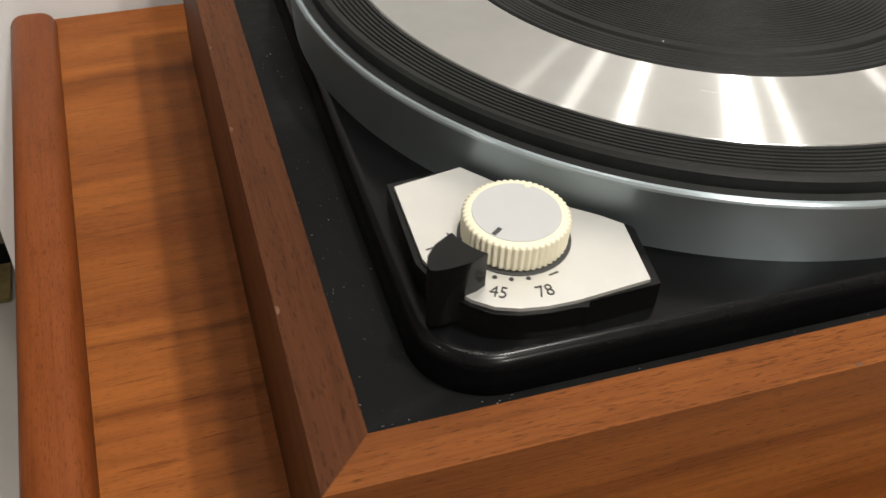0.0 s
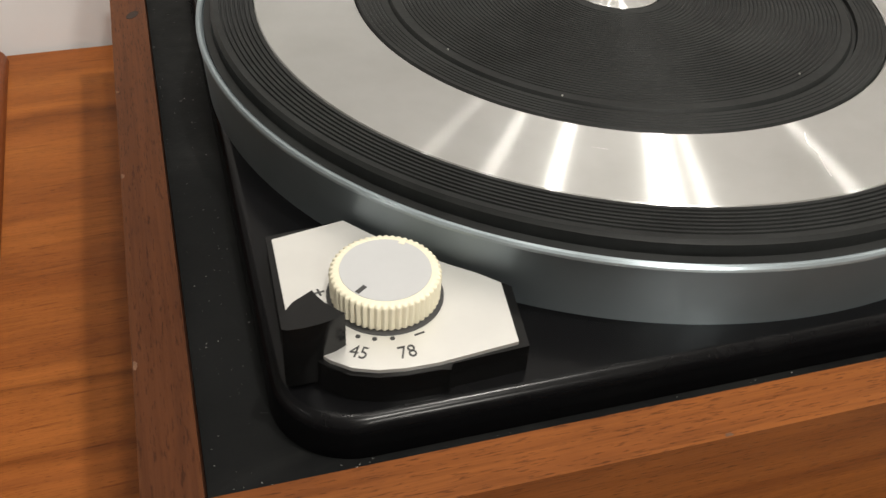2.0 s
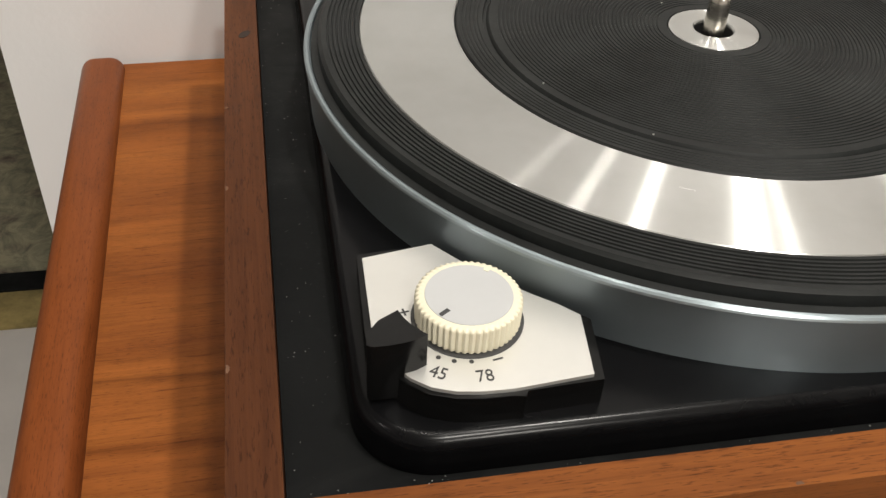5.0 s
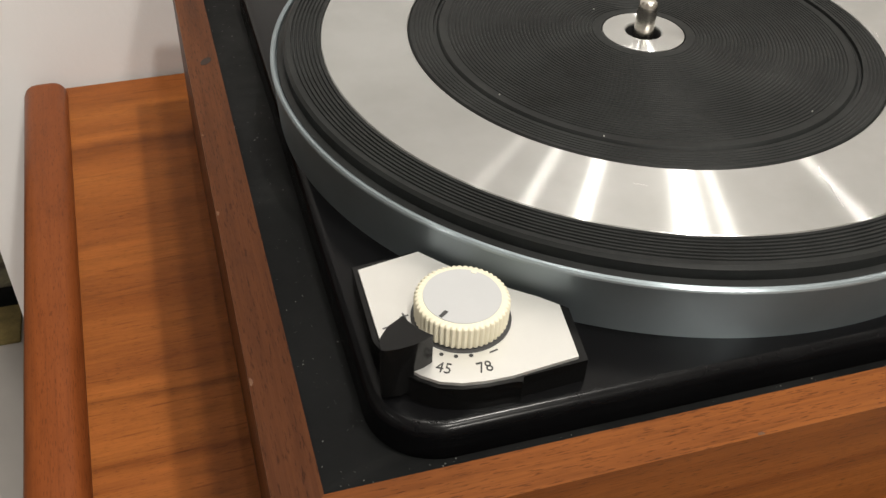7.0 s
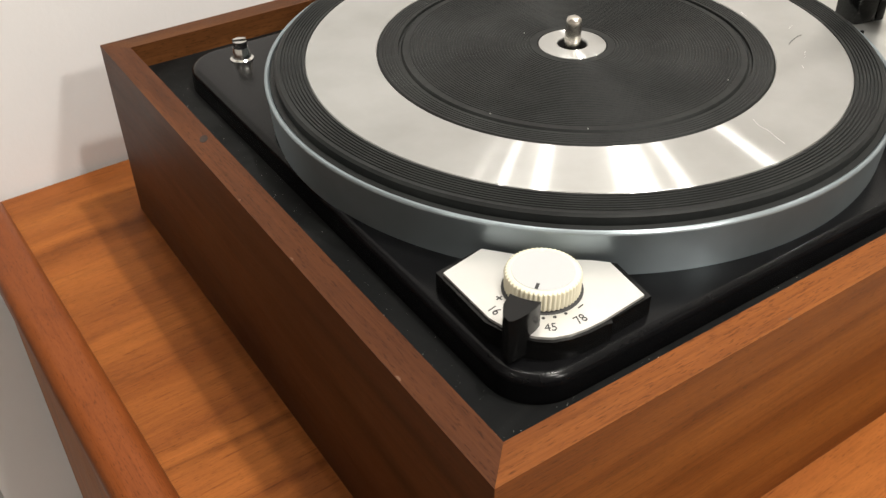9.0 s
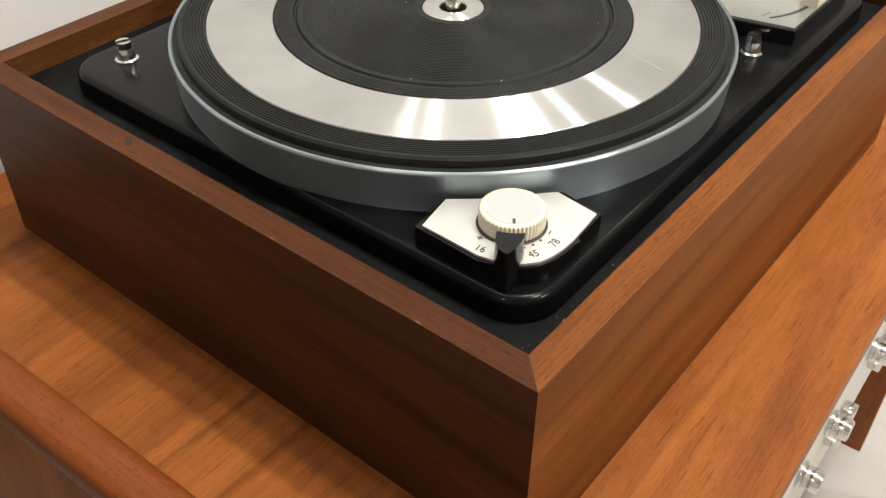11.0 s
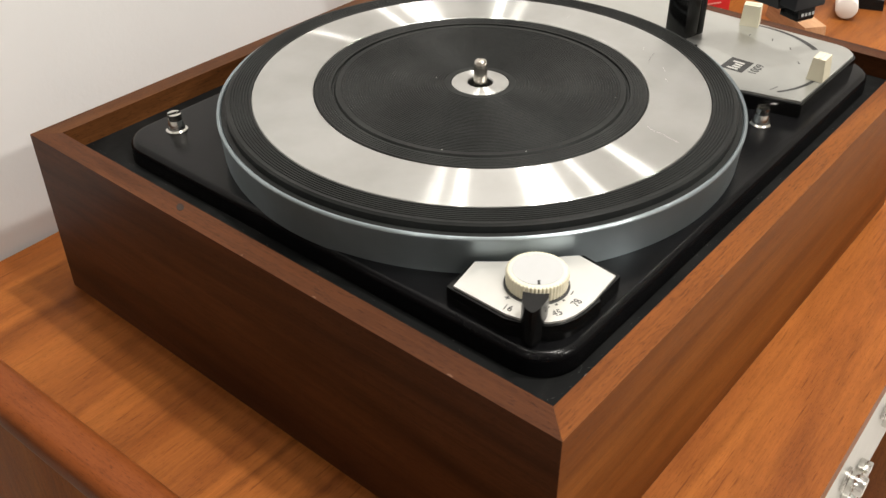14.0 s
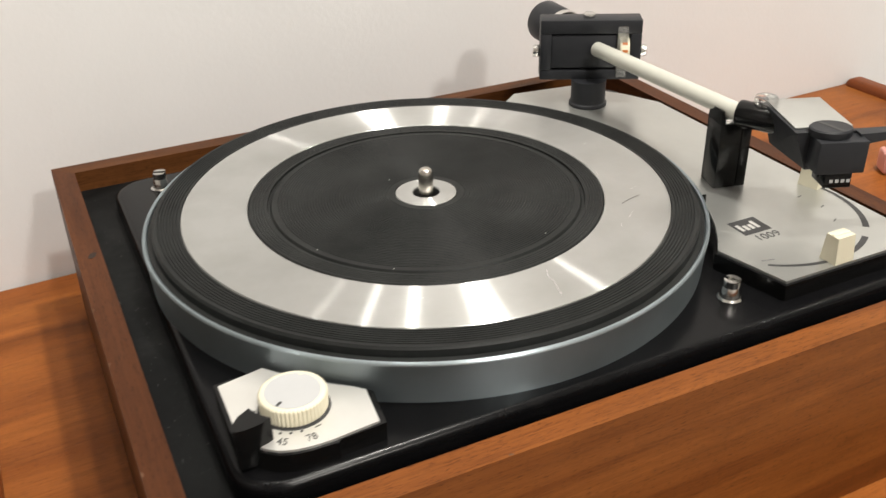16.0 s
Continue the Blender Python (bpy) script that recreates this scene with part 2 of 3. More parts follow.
def prism(points, z0, z1, bevel=0.0, segments=2, sharp=30):
    bm = bmesh.new()
    low = [bm.verts.new((x, y, z0)) for x, y in points]
    high = [bm.verts.new((x, y, z1)) for x, y in points]
    bm.faces.new(low[::-1]), bm.faces.new(high)
    for i in range(len(points)):
        j = (i + 1) % len(points)
        bm.faces.new((low[i], low[j], high[j], high[i]))
    return bevelled(bm, bevel, segments, sharp)

def lathe(profile, seg=64, closed=False):
    """Turns a profile of (radius, height) about z."""
    bm = bmesh.new()
    rings = []
    for r, z in profile:
        if r < 1e-6:
            rings.append([bm.verts.new((0, 0, z))])
        else:
            rings.append([bm.verts.new((r * math.cos(2 * math.pi * i / seg), r * math.sin(2 * math.pi * i / seg), z)) for i in range(seg)])
    pairs = list(zip(rings, rings[1:])) + ([(rings[-1], rings[0])] if closed else [])
    for a, b in pairs:
        for i in range(seg):
            j = (i + 1) % seg
            vs = [a[i % len(a)], a[j % len(a)], b[j % len(b)], b[i % len(b)]]
            vs = list(dict.fromkeys(vs))
            if len(vs) > 2:
                bm.faces.new(vs)
    return bm

def rounded(x0, x1, y0, y1, r, n=8):
    pts = []
    for cx, cy, a in ((x1 - r, y0 + r, -90), (x1 - r, y1 - r, 0), (x0 + r, y1 - r, 90), (x0 + r, y0 + r, 180)):
        pts += [(cx + r * math.cos(radians(a + 90 * i / n)), cy + r * math.sin(radians(a + 90 * i / n))) for i in range(n + 1)]
    return pts

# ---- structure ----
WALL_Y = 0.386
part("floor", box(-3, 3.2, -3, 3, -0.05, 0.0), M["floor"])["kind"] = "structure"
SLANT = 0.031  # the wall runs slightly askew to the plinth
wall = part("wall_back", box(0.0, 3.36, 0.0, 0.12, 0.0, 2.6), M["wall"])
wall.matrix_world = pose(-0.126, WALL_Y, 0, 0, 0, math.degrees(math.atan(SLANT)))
wall["kind"] = "structure"
part("wall_left", box(-3.1, -3.0, -3, 3, 0.0, 2.6), M["wall2"])["kind"] = "structure"
part("wall_right", box(3.2, 3.3, -3, 3, 0.0, 2.6), M["wall2"])["kind"] = "structure"
part("wall_front", box(-3.1, 3.3, -3.1, -3.0, 0.0, 2.6), M["wall2"])["kind"] = "structure"
part("wall_far", box(-3.1, 3.3, 3.0, 3.1, 0.0, 2.6), M["wall2"])["kind"] = "structure"
part("ceiling", box(-3.1, 3.3, -3.1, 3.1, 2.6, 2.7), M["wall2"])["kind"] = "structure"

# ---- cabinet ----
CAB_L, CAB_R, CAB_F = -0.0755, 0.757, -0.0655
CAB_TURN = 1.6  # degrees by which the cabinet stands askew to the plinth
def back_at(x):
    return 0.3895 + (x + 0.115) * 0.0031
cab = thing("sideboard", "teak sideboard with raised rounded end lips against the wall", "cabinet", turn=CAB_TURN)
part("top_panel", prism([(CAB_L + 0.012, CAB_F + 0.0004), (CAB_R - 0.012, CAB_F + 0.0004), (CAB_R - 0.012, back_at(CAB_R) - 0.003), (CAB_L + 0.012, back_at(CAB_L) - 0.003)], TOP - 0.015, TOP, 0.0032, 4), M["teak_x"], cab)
def end_lip(x0, x1):
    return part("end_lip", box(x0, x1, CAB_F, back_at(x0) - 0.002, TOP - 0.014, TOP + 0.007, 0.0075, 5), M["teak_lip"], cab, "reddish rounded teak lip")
end_lip(CAB_L, CAB_L + 0.0228)
end_lip(CAB_R - 0.0228, CAB_R)
for x in (CAB_L + 0.006, CAB_R - 0.024):
    part("side_panel", box(x, x + 0.018, CAB_F + 0.004, WALL_Y - 0.004, 0.0, TOP - 0.015, 0.001), M["teak_side"], cab)
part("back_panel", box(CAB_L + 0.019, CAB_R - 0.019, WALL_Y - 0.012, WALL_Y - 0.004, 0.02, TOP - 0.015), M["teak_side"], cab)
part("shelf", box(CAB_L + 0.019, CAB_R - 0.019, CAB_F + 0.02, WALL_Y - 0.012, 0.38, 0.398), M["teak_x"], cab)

# ---- turntable plinth ----
PW, PD, PH, PT = 0.385, 0.332, 0.0994, 0.0117
deck = thing("turntable", "vintage black turntable in an open walnut plinth on the sideboard", "turntable", (0, 0, TOP))
def plank(name, pts, material, label):
    return part(name, prism(pts, 0.0, PH, 0.0008, 2), material, deck, label)
plank("plinth_side", [(0, 0), (PT, PT), (PT, PD - PT), (0, PD)], M["plinth_y"], "walnut side with mitred corners, shade put into its darker colour")
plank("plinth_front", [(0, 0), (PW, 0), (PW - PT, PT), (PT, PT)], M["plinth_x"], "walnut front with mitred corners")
plank("plinth_side", [(PW, 0), (PW, PD), (PW - PT, PD - PT), (PW - PT, PT)], M["plinth_y"], "walnut side with mitred corners, shade put into its darker colour")
plank("plinth_back", [(0, PD), (PT, PD - PT), (PW - PT, PD - PT), (PW, PD)], M["plinth_back"], "walnut back with mitred corners")
part("mounting_board", box(PT + 0.0002, PW - PT - 0.0002, PT + 0.0002, PD - PT - 0.0002, 0.075, 0.0875), M["board"], deck, "dusty black mounting board")

def arc(cx, cy, r, a0, a1, n):
    return [(cx + r * math.cos(radians(a0 + (a1 - a0) * i / n)), cy + r * math.sin(radians(a0 + (a1 - a0) * i / n))) for i in range(n + 1)]

def grown(pts, d):
    """The outline moved outwards by d."""
    out, n = [], len(pts)
    for i, (x, y) in enumerate(pts):
        (xa, ya), (xb, yb) = pts[i - 1], pts[(i + 1) % n]
        ta, tb = Vector((x - xa, y - ya)).normalized(), Vector((xb - x, yb - y)).normalized()
        na, nb = Vector((ta.y, -ta.x)), Vector((tb.y, -tb.x))
        m = (na + nb).normalized()
        k = d / max(0.45, m.dot(na))
        out.append((x + m.x * k, y + m.y * k))
    return out

def loft(low, z0, high, z1, bevel=0.0, segments=2):
    bm = bmesh.new()
    a = [bm.verts.new((x, y, z0)) for x, y in low]
    b = [bm.verts.new((x, y, z1)) for x, y in high]
    bm.faces.new(a[::-1]), bm.faces.new(b)
    for i in range(len(a)):
        j = (i + 1) % len(a)
        bm.faces.new((a[i], a[j], b[j], b[i]))
    return bevelled(bm, bevel, segments)

def rod(p, q, r, seg=24, r2=None, bevel=0.0):
    p, q = Vector(p), Vector(q)
    bm = bmesh.new()
    turn = (q - p).to_track_quat("Z", "Y").to_matrix().to_4x4()
    bmesh.ops.create_cone(bm, cap_ends=True, segments=seg, radius1=r, radius2=r if r2 is None else r2, depth=(q - p).length, matrix=Matrix.Translation((p + q) / 2) @ turn)
    return bevelled(bm, bevel, 2, 50)

def moved(bm, m):
    bm.transform(m)
    return bm

def wire(name, pts, r, material, parent=None, smooth=True):
    cu = bpy.data.curves.new(name, "CURVE")
    cu.dimensions, cu.bevel_depth, cu.bevel_resolution, cu.use_fill_caps = "3D", r, 3, True
    sp = cu.splines.new("NURBS" if smooth else "POLY")
    sp.points.add(len(pts) - 1)
    for p, c in zip(sp.points, pts):
        p.co = (*c, 1)
    if smooth:
        sp.use_endpoint_u, sp.order_u = True, 3
    cu.materials.append(material)
    ob = new(name, cu)
    if parent:
        ob.parent = parent
    return ob

def lettering(name, text, size, m, material, parent):
    cu = bpy.data.curves.new(name, "FONT")
    cu.body, cu.size, cu.align_x, cu.align_y, cu.extrude, cu.resolution_u = text, size, "CENTER", "CENTER", 0.00006, 3
    cu.materials.append(material)
    ob = new(name, cu)
    ob.parent = parent
    ob.matrix_basis = m
    return ob

# chassis: flat deck with a broad rounded edge
def chassis_mesh():
    bm = bmesh.new()
    outline = rounded(0.0275, 0.3625, 0.0222, 0.2975, 0.019, 12)
    steps = [(0.0, 0.0876), (-0.0002, 0.0940)] + [(-0.0036 + 0.0034 * math.cos(radians(a)), 0.0945 + 0.0040 * math.sin(radians(a))) for a in range(10, 91, 10)]
    rings = [[bm.verts.new((x, y, z)) for x, y in (grown(outline, d) if d else outline)] for d, z in steps]
    for a, b in zip(rings, rings[1:]):
        for i in range(len(a)):
            j = (i + 1) % len(a)
            bm.faces.new((a[i], a[j], b[j], b[i]))
    bm.faces.new(rings[-1])
    bm.faces.new(rings[0][::-1])
    return bm
part("chassis", chassis_mesh(), M["chassis"], deck, "black chassis with a broad rounded rim")

# ---- platter and mat ----
PX, PY = 0.161, 0.1617
def on_axis(ob):
    ob.matrix_basis = pose(PX, PY, 0)
    return ob
platter = on_axis(part("platter", lathe([(0.001, 0.0972), (0.1325, 0.0972), (0.1333, 0.0978), (0.1345, 0.1158), (0.1349, 0.1163), (0.1348, 0.1170), (0.1343, 0.1175), (0.1336, 0.1176), (0.1330, 0.1172), (0.1329, 0.1155), (0.001, 0.1155)], 192), M["rim"], deck, "grey metal platter with a bright upper edge"))
def ridged(r0, r1, z, pitch, depth, start, end):
    """A rubber band with fine concentric ridges from start to end."""
    prof = [(r0, 0.1156), (r0, z - 0.0002), (r0 + 0.0002, z)]
    r = start
    while r + pitch <= end:
        prof += [(r, z), (r + pitch * 0.15, z - depth), (r + pitch * 0.42, z - depth), (r + pitch * 0.55, z)]
        r += pitch
    return prof + [(r, z), (r1 - 0.0006, z), (r1, z - 0.0006)]
outer = ridged(0.1172, 0.1298, 0.1213, 0.0014, 0.00045, 0.1184, 0.1294) + [(0.1302, 0.1204), (0.1304, 0.1172), (0.1326, 0.1167), (0.1327, 0.1156)]
on_axis(part("mat_border", lathe(outer, 160), M["rubber"], platter, "black ribbed rubber border")).matrix_basis = Matrix()
part("mat_ring", lathe([(0.0861, 0.1158), (0.0861, 0.1209), (0.0865, 0.1212), (0.1166, 0.1212), (0.117, 0.1209), (0.117, 0.1158)], 160), M["ring"], platter, "turned aluminium ring with scratches")
inner = ridged(0.0152, 0.0752, 0.1213, 0.00135, 0.00026, 0.0185, 0.0738) + [(0.0755, 0.1202), (0.0765, 0.1202), (0.0768, 0.1213)]
inner += ridged(0.077, 0.0857, 0.1213, 0.0013, 0.0002, 0.0782, 0.0852)[3:] + [(0.0859, 0.1156)]
part("mat_centre", lathe(inner, 128), M["rubber"], platter, "black finely grooved rubber centre")
part("hub_ring", lathe([(0.0066, 0.1158), (0.0066, 0.1213), (0.0070, 0.1217), (0.0138, 0.1217), (0.0148, 0.1213), (0.0149, 0.1158)], 64), M["ring"], platter, "bright turned hub ring")
part("hub_well", lathe([(0.0, 0.1165), (0.0066, 0.1165), (0.0066, 0.1205)], 32), M["ink"], platter)
M["steel"] = plain("worn_steel", (0.55, 0.52, 0.47), 0.24, 1.0, spread=0.06, scale=60)
spindle = on_axis(part("spindle", lathe([(0.0036, 0.1155), (0.0036, 0.1300), (0.00345, 0.1312), (0.0033, 0.1325), (0.0028, 0.1335), (0.0017, 0.1341), (0.0, 0.1342)], 32), M["steel"], deck, "worn steel centre spindle with a rounded tip"))

# ---- transport screws ----
def crown_screw(x, y, turn):
    screw = part("transport_screw", lathe([(0.0, 0.001), (0.0047, 0.001), (0.0044, 0.0028), (0.0040, 0.0048), (0.0036, 0.0062), (0.0, 0.0062)], 32), M["chrome"], deck)
    screw.matrix_basis = pose(x, y, 0.0985, 0, 0, turn)
    screw["label"] = "slotted chrome transport screw"
    part("flange", lathe([(0.0, 0.0), (0.0056, 0.0), (0.0057, 0.0006), (0.0048, 0.0013), (0.0, 0.0013)], 32), M["chrome"], screw)
    for s in (-1, 1):
        half = [(p[0] * s, p[1] * s) for p in arc(0, 0, 0.0036, -70, 70, 10)]
        part("prong", prism(half, 0.0052, 0.0096, 0.0009, 3), M["chrome"], screw)
crown_screw(0.0528, 0.2785, 70)
crown_screw(0.2532, 0.0455, 25)

# ---- speed selector ----
face = [(0.0345, 0.0757), (0.0338, 0.0492), (0.0352, 0.0435), (0.0372, 0.0385), (0.0404, 0.0340), (0.0445, 0.0307), (0.0497, 0.0288), (0.0555, 0.0280), (0.0625, 0.0279), (0.0809, 0.0297), (0.0833, 0.0485)]
face += [(PX + 0.1363 * math.cos(radians(a)), PY + 0.1363 * math.sin(radians(a))) for a in (233, 230, 227, 224, 221, 218)] + [(0.0525, 0.0791)]
panel = part("speed_panel", prism([(0.0333, 0.0782), (0.0322, 0.0490)] + grown(face, 0.0012)[2:9] + [(0.0645, 0.0262), (0.0655, 0.0278), (0.0832, 0.0288), (0.0857, 0.0476), (0.0846, 0.0489)] + face[11:17] + [(0.0527, 0.0803)], 0.0975, 0.1062, 0.0004, 1), M["gloss"], deck, "silver speed panel on a glossy black base")
part("panel_face", prism(face, 0.1062, 0.1072, 0.0002, 1), M["silver"], panel, "satin silver face")
KX, KY = 0.0564, 0.0510
def knob_body():
    bm = bmesh.new()
    n = 50
    rings = []
    for r, k, z in ((0.0114, 0.0, 0.1077), (0.0122, 0.0005, 0.1079), (0.0123, 0.0006, 0.1136), (0.0121, 0.0006, 0.1142), (0.0117, 0.0004, 0.1145), (0.0105, 0.0, 0.1146)):
        ring = []
        for i in range(n * 4):
            a = 2 * math.pi * i / (n * 4)
            rr = r + k * (0, 0.7, 1, 0.7)[i % 4] - k * 0.5
            ring.append(bm.verts.new((rr * math.cos(a), rr * math.sin(a), z)))
        rings.append(ring)
    for a, b in zip(rings, rings[1:]):
        for i in range(len(a)):
            j = (i + 1) % len(a)
            bm.faces.new((a[i], a[j], b[j], b[i]))
    bm.faces.new(rings[-1])
    bm.faces.new(rings[0][::-1])
    return bm
knob = part("pitch_knob", knob_body(), M["cream"], panel, "fluted ivory pitch knob")
knob.matrix_basis = pose(KX, KY, 0)
# black disc for the collar, widened to paint the shaded gap round the knob
part("knob_collar_and_shade", lathe([(0.0, 0.1072), (0.0133, 0.1072), (0.0133, 0.10745), (0.0112, 0.1078), (0.0, 0.1078)], 48), M["ink"], panel).matrix_basis = pose(KX, KY, 0)
part("knob_disc", lathe([(0.0103, 0.1145), (0.0102, 0.11475), (0.0, 0.11475)], 64), M["disc"], panel, "satin silver disc").matrix_basis = pose(KX, KY, 0)
part("knob_mark", moved(box(-0.0014, 0.0014, -0.00055, 0.00055, 0.1147, 0.11482), pose(-0.0067, -0.0053, 0, 0, 0, 36)), M["ink"], panel).matrix_basis = pose(KX, KY, 0)
part("knob_notch", moved(box(-0.0009, 0.0009, -0.0007, 0.0007, 0.1145, 0.11482), pose(0.006, 0.0082, 0, 0, 0, 52)), M["cream"], panel).matrix_basis = pose(KX, KY, 0)
crescent = arc(KX, KY, 0.0181, 197, 229, 8)
tip = [(0.0420, 0.0361), (0.0390, 0.0354), (0.0353, 0.0350), (0.0322, 0.0351), (0.0311, 0.0358), (0.0312, 0.0380), (0.0320, 0.0400), (0.0345, 0.0430)]
part("speed_lever", loft(crescent + tip, 0.1000, crescent + tip, 0.1168, 0.0003, 2), M["gloss"], panel, "black crescent-topped speed lever")
def printed(text, x, y, turn, size=0.0050):
    lettering("printed_number", text, size, pose(x, y, 0.10725, 0, 0, turn) @ Matrix.Diagonal((0.82, 1, 1, 1)), M["ink"], panel)
printed("45", 0.0467, 0.0346, -29)
printed("78", 0.0567, 0.0323, 1)
printed("16", 0.0371, 0.0510, -80)
printed("33", 0.0395, 0.0405, -58)
for dx, dy in ((0.0475, 0.0393), (0.0508, 0.0377), (0.0546, 0.0370), (0.0448, 0.0416), (0.0430, 0.0448)):
    part("printed_dot", lathe([(0.00058, 0.10722), (0.00055, 0.10732), (0.0, 0.10732)], 14), M["ink"], panel).matrix_basis = pose(dx, dy, 0)
part("printed_dash", moved(box(-0.0012, 0.0012, -0.00022, 0.00022, 0.10722, 0.10732), pose(0.0606, 0.0370, 0, 0, 0, 12)), M["ink"], panel)
for turn in (10, 100):
    part("printed_plus", moved(box(-0.0012, 0.0012, -0.00024, 0.00024, 0.10722, 0.10732 + turn * 1e-7), pose(0.0420, 0.0548, 0, 0, 0, turn)), M["ink"], panel)

# ---- tonearm board ----
silver = [(0.2728, 0.0336), (0.3425, 0.0334)] + arc(0.3425, 0.0470, 0.0142, -75, 0, 6) + [(0.3567, 0.234), (0.346, 0.2565), (0.324, 0.286), (0.284, 0.291)]
silver += [(PX + 0.1395 * math.cos(radians(a)), PY + 0.1395 * math.sin(radians(a))) for a in range(48, -43, -5)]
board = part("tonearm_board", prism(grown(silver, 0.0014), 0.0975, 0.1064, 0.0004, 1), M["gloss"], deck, "silver tonearm board on a glossy black base")
part("board_face", prism(silver, 0.1064, 0.1077, 0.0002, 1), M["silver_shaded"], board, "satin silver face")
AX, AY, AR = 0.3052, 0.0872, 0.0492
def slot(a0, a1, w0, w1):
    n = 24
    out = [(AX + (AR + (w0 + (w1 - w0) * i / n) / 2) * math.cos(radians(a0 + (a1 - a0) * i / n)), AY + (AR + (w0 + (w1 - w0) * i / n) / 2) * math.sin(radians(a0 + (a1 - a0) * i / n))) for i in range(n + 1)]
    back = [(AX + (AR - (w0 + (w1 - w0) * i / n) / 2) * math.cos(radians(a0 + (a1 - a0) * i / n)), AY + (AR - (w0 + (w1 - w0) * i / n) / 2) * math.sin(radians(a0 + (a1 - a0) * i / n))) for i in range(n, -1, -1)]
    part("lever_slot", prism(out + back, 0.10772, 0.10780), M["ink"], board, smooth=0)
slot(233, 305, 0.0014, 0.0030)
slot(-43, 18, 0.0032, 0.0014)
def key(angle, label):
    m = pose(AX + AR * math.cos(radians(angle)), AY + AR * math.sin(radians(angle)), 0.1078, 0, 0, angle + 90)
    k = part("lever_key", loft([(-0.0055, -0.0046), (0.0055, -0.0046), (0.0055, 0.0046), (-0.0055, 0.0046)], 0.0, [(-0.0051, -0.0034), (0.0051, -0.0034), (0.0051, 0.0034), (-0.0051, 0.0034)], 0.0128, 0.0005, 2), M["cream"], board, label)
    k.matrix_basis = m
    part("key_ridge", box(-0.0048, 0.0048, -0.0009, 0.0009, 0.0126, 0.0132, 0.0003, 2), M["cream"], board).matrix_basis = m
key(271, "ivory start key")
key(15, "ivory stop key")
part("maker_badge", box(0.2852, 0.3012, 0.0732, 0.0865, 0.10772, 0.10782), M["ink"], board, "black badge")
for i, (bx, bh) in enumerate(((0.2875, 0.0062), (0.2905, 0.0045), (0.2935, 0.0045), (0.2965, 0.0068))):
    part("badge_mark", box(bx - 0.0008, bx + 0.0011, 0.0768, 0.0768 + bh, 0.10783, 0.10790), M["silver"], board)
lettering("printed_number", "1009", 0.0072, pose(0.2945, 0.0686, 0.10775), M["ink"], board)
M["print_grey"] = plain("grey_ink", (0.16, 0.16, 0.155), 0.5)
for bx, by, bw, turn in ((0.2785, 0.0512, 0.0062, -14), (0.339, 0.079, 0.0032, 20), (0.3335, 0.0655, 0.0030, 30), (0.318, 0.054, 0.0032, 40), (0.337, 0.0925, 0.0030, 10)):
    part("printed_bar", moved(box(-bw / 2, bw / 2, -0.0004, 0.0004, 0.10772, 0.10780), pose(bx, by, 0, 0, 0, turn)), M["print_grey"], board)

# arm rest
rest = part("arm_rest", box(-0.0058, 0.0021, -0.0056, 0.0056, 0.0, 0.0325, 0.0005), M["gloss"], deck, "glossy black arm rest with a clear clip")
rest.matrix_basis = pose(0.3150, 0.1250, 0.1077, 0, 0, -14) @ Matrix.Diagonal((1.5, 1.35, 1.07, 1))
part("rest_block", box(0.0022, 0.0058, -0.0056, 0.0056, 0.0, 0.0300, 0.0006), M["gloss"], rest)
for x0, x1, top in ((-0.0058, -0.0044, 0.0392), (0.0007, 0.0021, 0.0368)):
    part("rest_prong", loft([(x0, -0.0056), (x1, -0.0056), (x1, 0.0056), (x0, 0.0056)], 0.0324, [(x0, -0.0050), (x1 - 0.0005, -0.0050), (x1 - 0.0005, 0.0040), (x0, 0.0040)], top, 0.0003), M["gloss"], rest)
clear, cnt, cb = nodes("clear_plastic")
cb.inputs["Transmission Weight"].default_value, cb.inputs["Roughness"].default_value, cb.inputs["Base Color"].default_value = 0.9, 0.12, (0.92, 0.92, 0.9, 1)
M["clear"] = clear
part("rest_clip", box(-0.0042, 0.0005, -0.0050, 0.0030, 0.0326, 0.0352, 0.0005), M["clear"], rest, "clear plastic clip")

# tonearm
YAW = -28.2
gim = part("gimbal", lathe([(0.0, -0.0158), (0.0118, -0.0158), (0.0118, -0.0140), (0.0108, -0.0132), (0.0108, 0.0005), (0.0, 0.0005)], 40), M["matte"], deck, "grey-black tonearm gimbal")
gim.matrix_basis = pose(0.316, 0.2535, 0.1235, 0, 0, YAW)
W2, GH = 0.0308, 0.0375
part("frame_bar", box(-W2, W2, -0.0005, 0.0145, 0.0, 0.0062, 0.0008), M["matte"], gim)
part("frame_bar", box(-W2, W2, -0.0005, 0.0145, GH - 0.0085, GH, 0.0008), M["matte"], gim)
part("frame_bar", box(-W2, -W2 + 0.0068, -0.0006, 0.0145, 0.0063, GH - 0.0086, 0.0006), M["matte"], gim)
part("frame_bar", box(W2 - 0.0068, W2, -0.0006, 0.0145, 0.0063, GH - 0.0086, 0.0006)
     , M["matte"], gim)
part("back_plate", box(-W2 + 0.002, W2 - 0.002, 0.0146, 0.0165, 0.002, GH - 0.002, 0.0004), M["matte"], gim)
part("arm_block", box(-0.0242, 0.0158, -0.0002, 0.0140, 0.0074, 0.0280, 0.0012), M["matte"], gim, "grey-black arm block")
part("tracking_dial", moved(rod((0.0178, 0.008, 0.0165), (0.0236, 0.008, 0.0165), 0.0115, 40, bevel=0.0004), Matrix()), M["cream"], gim, "ivory tracking force dial")
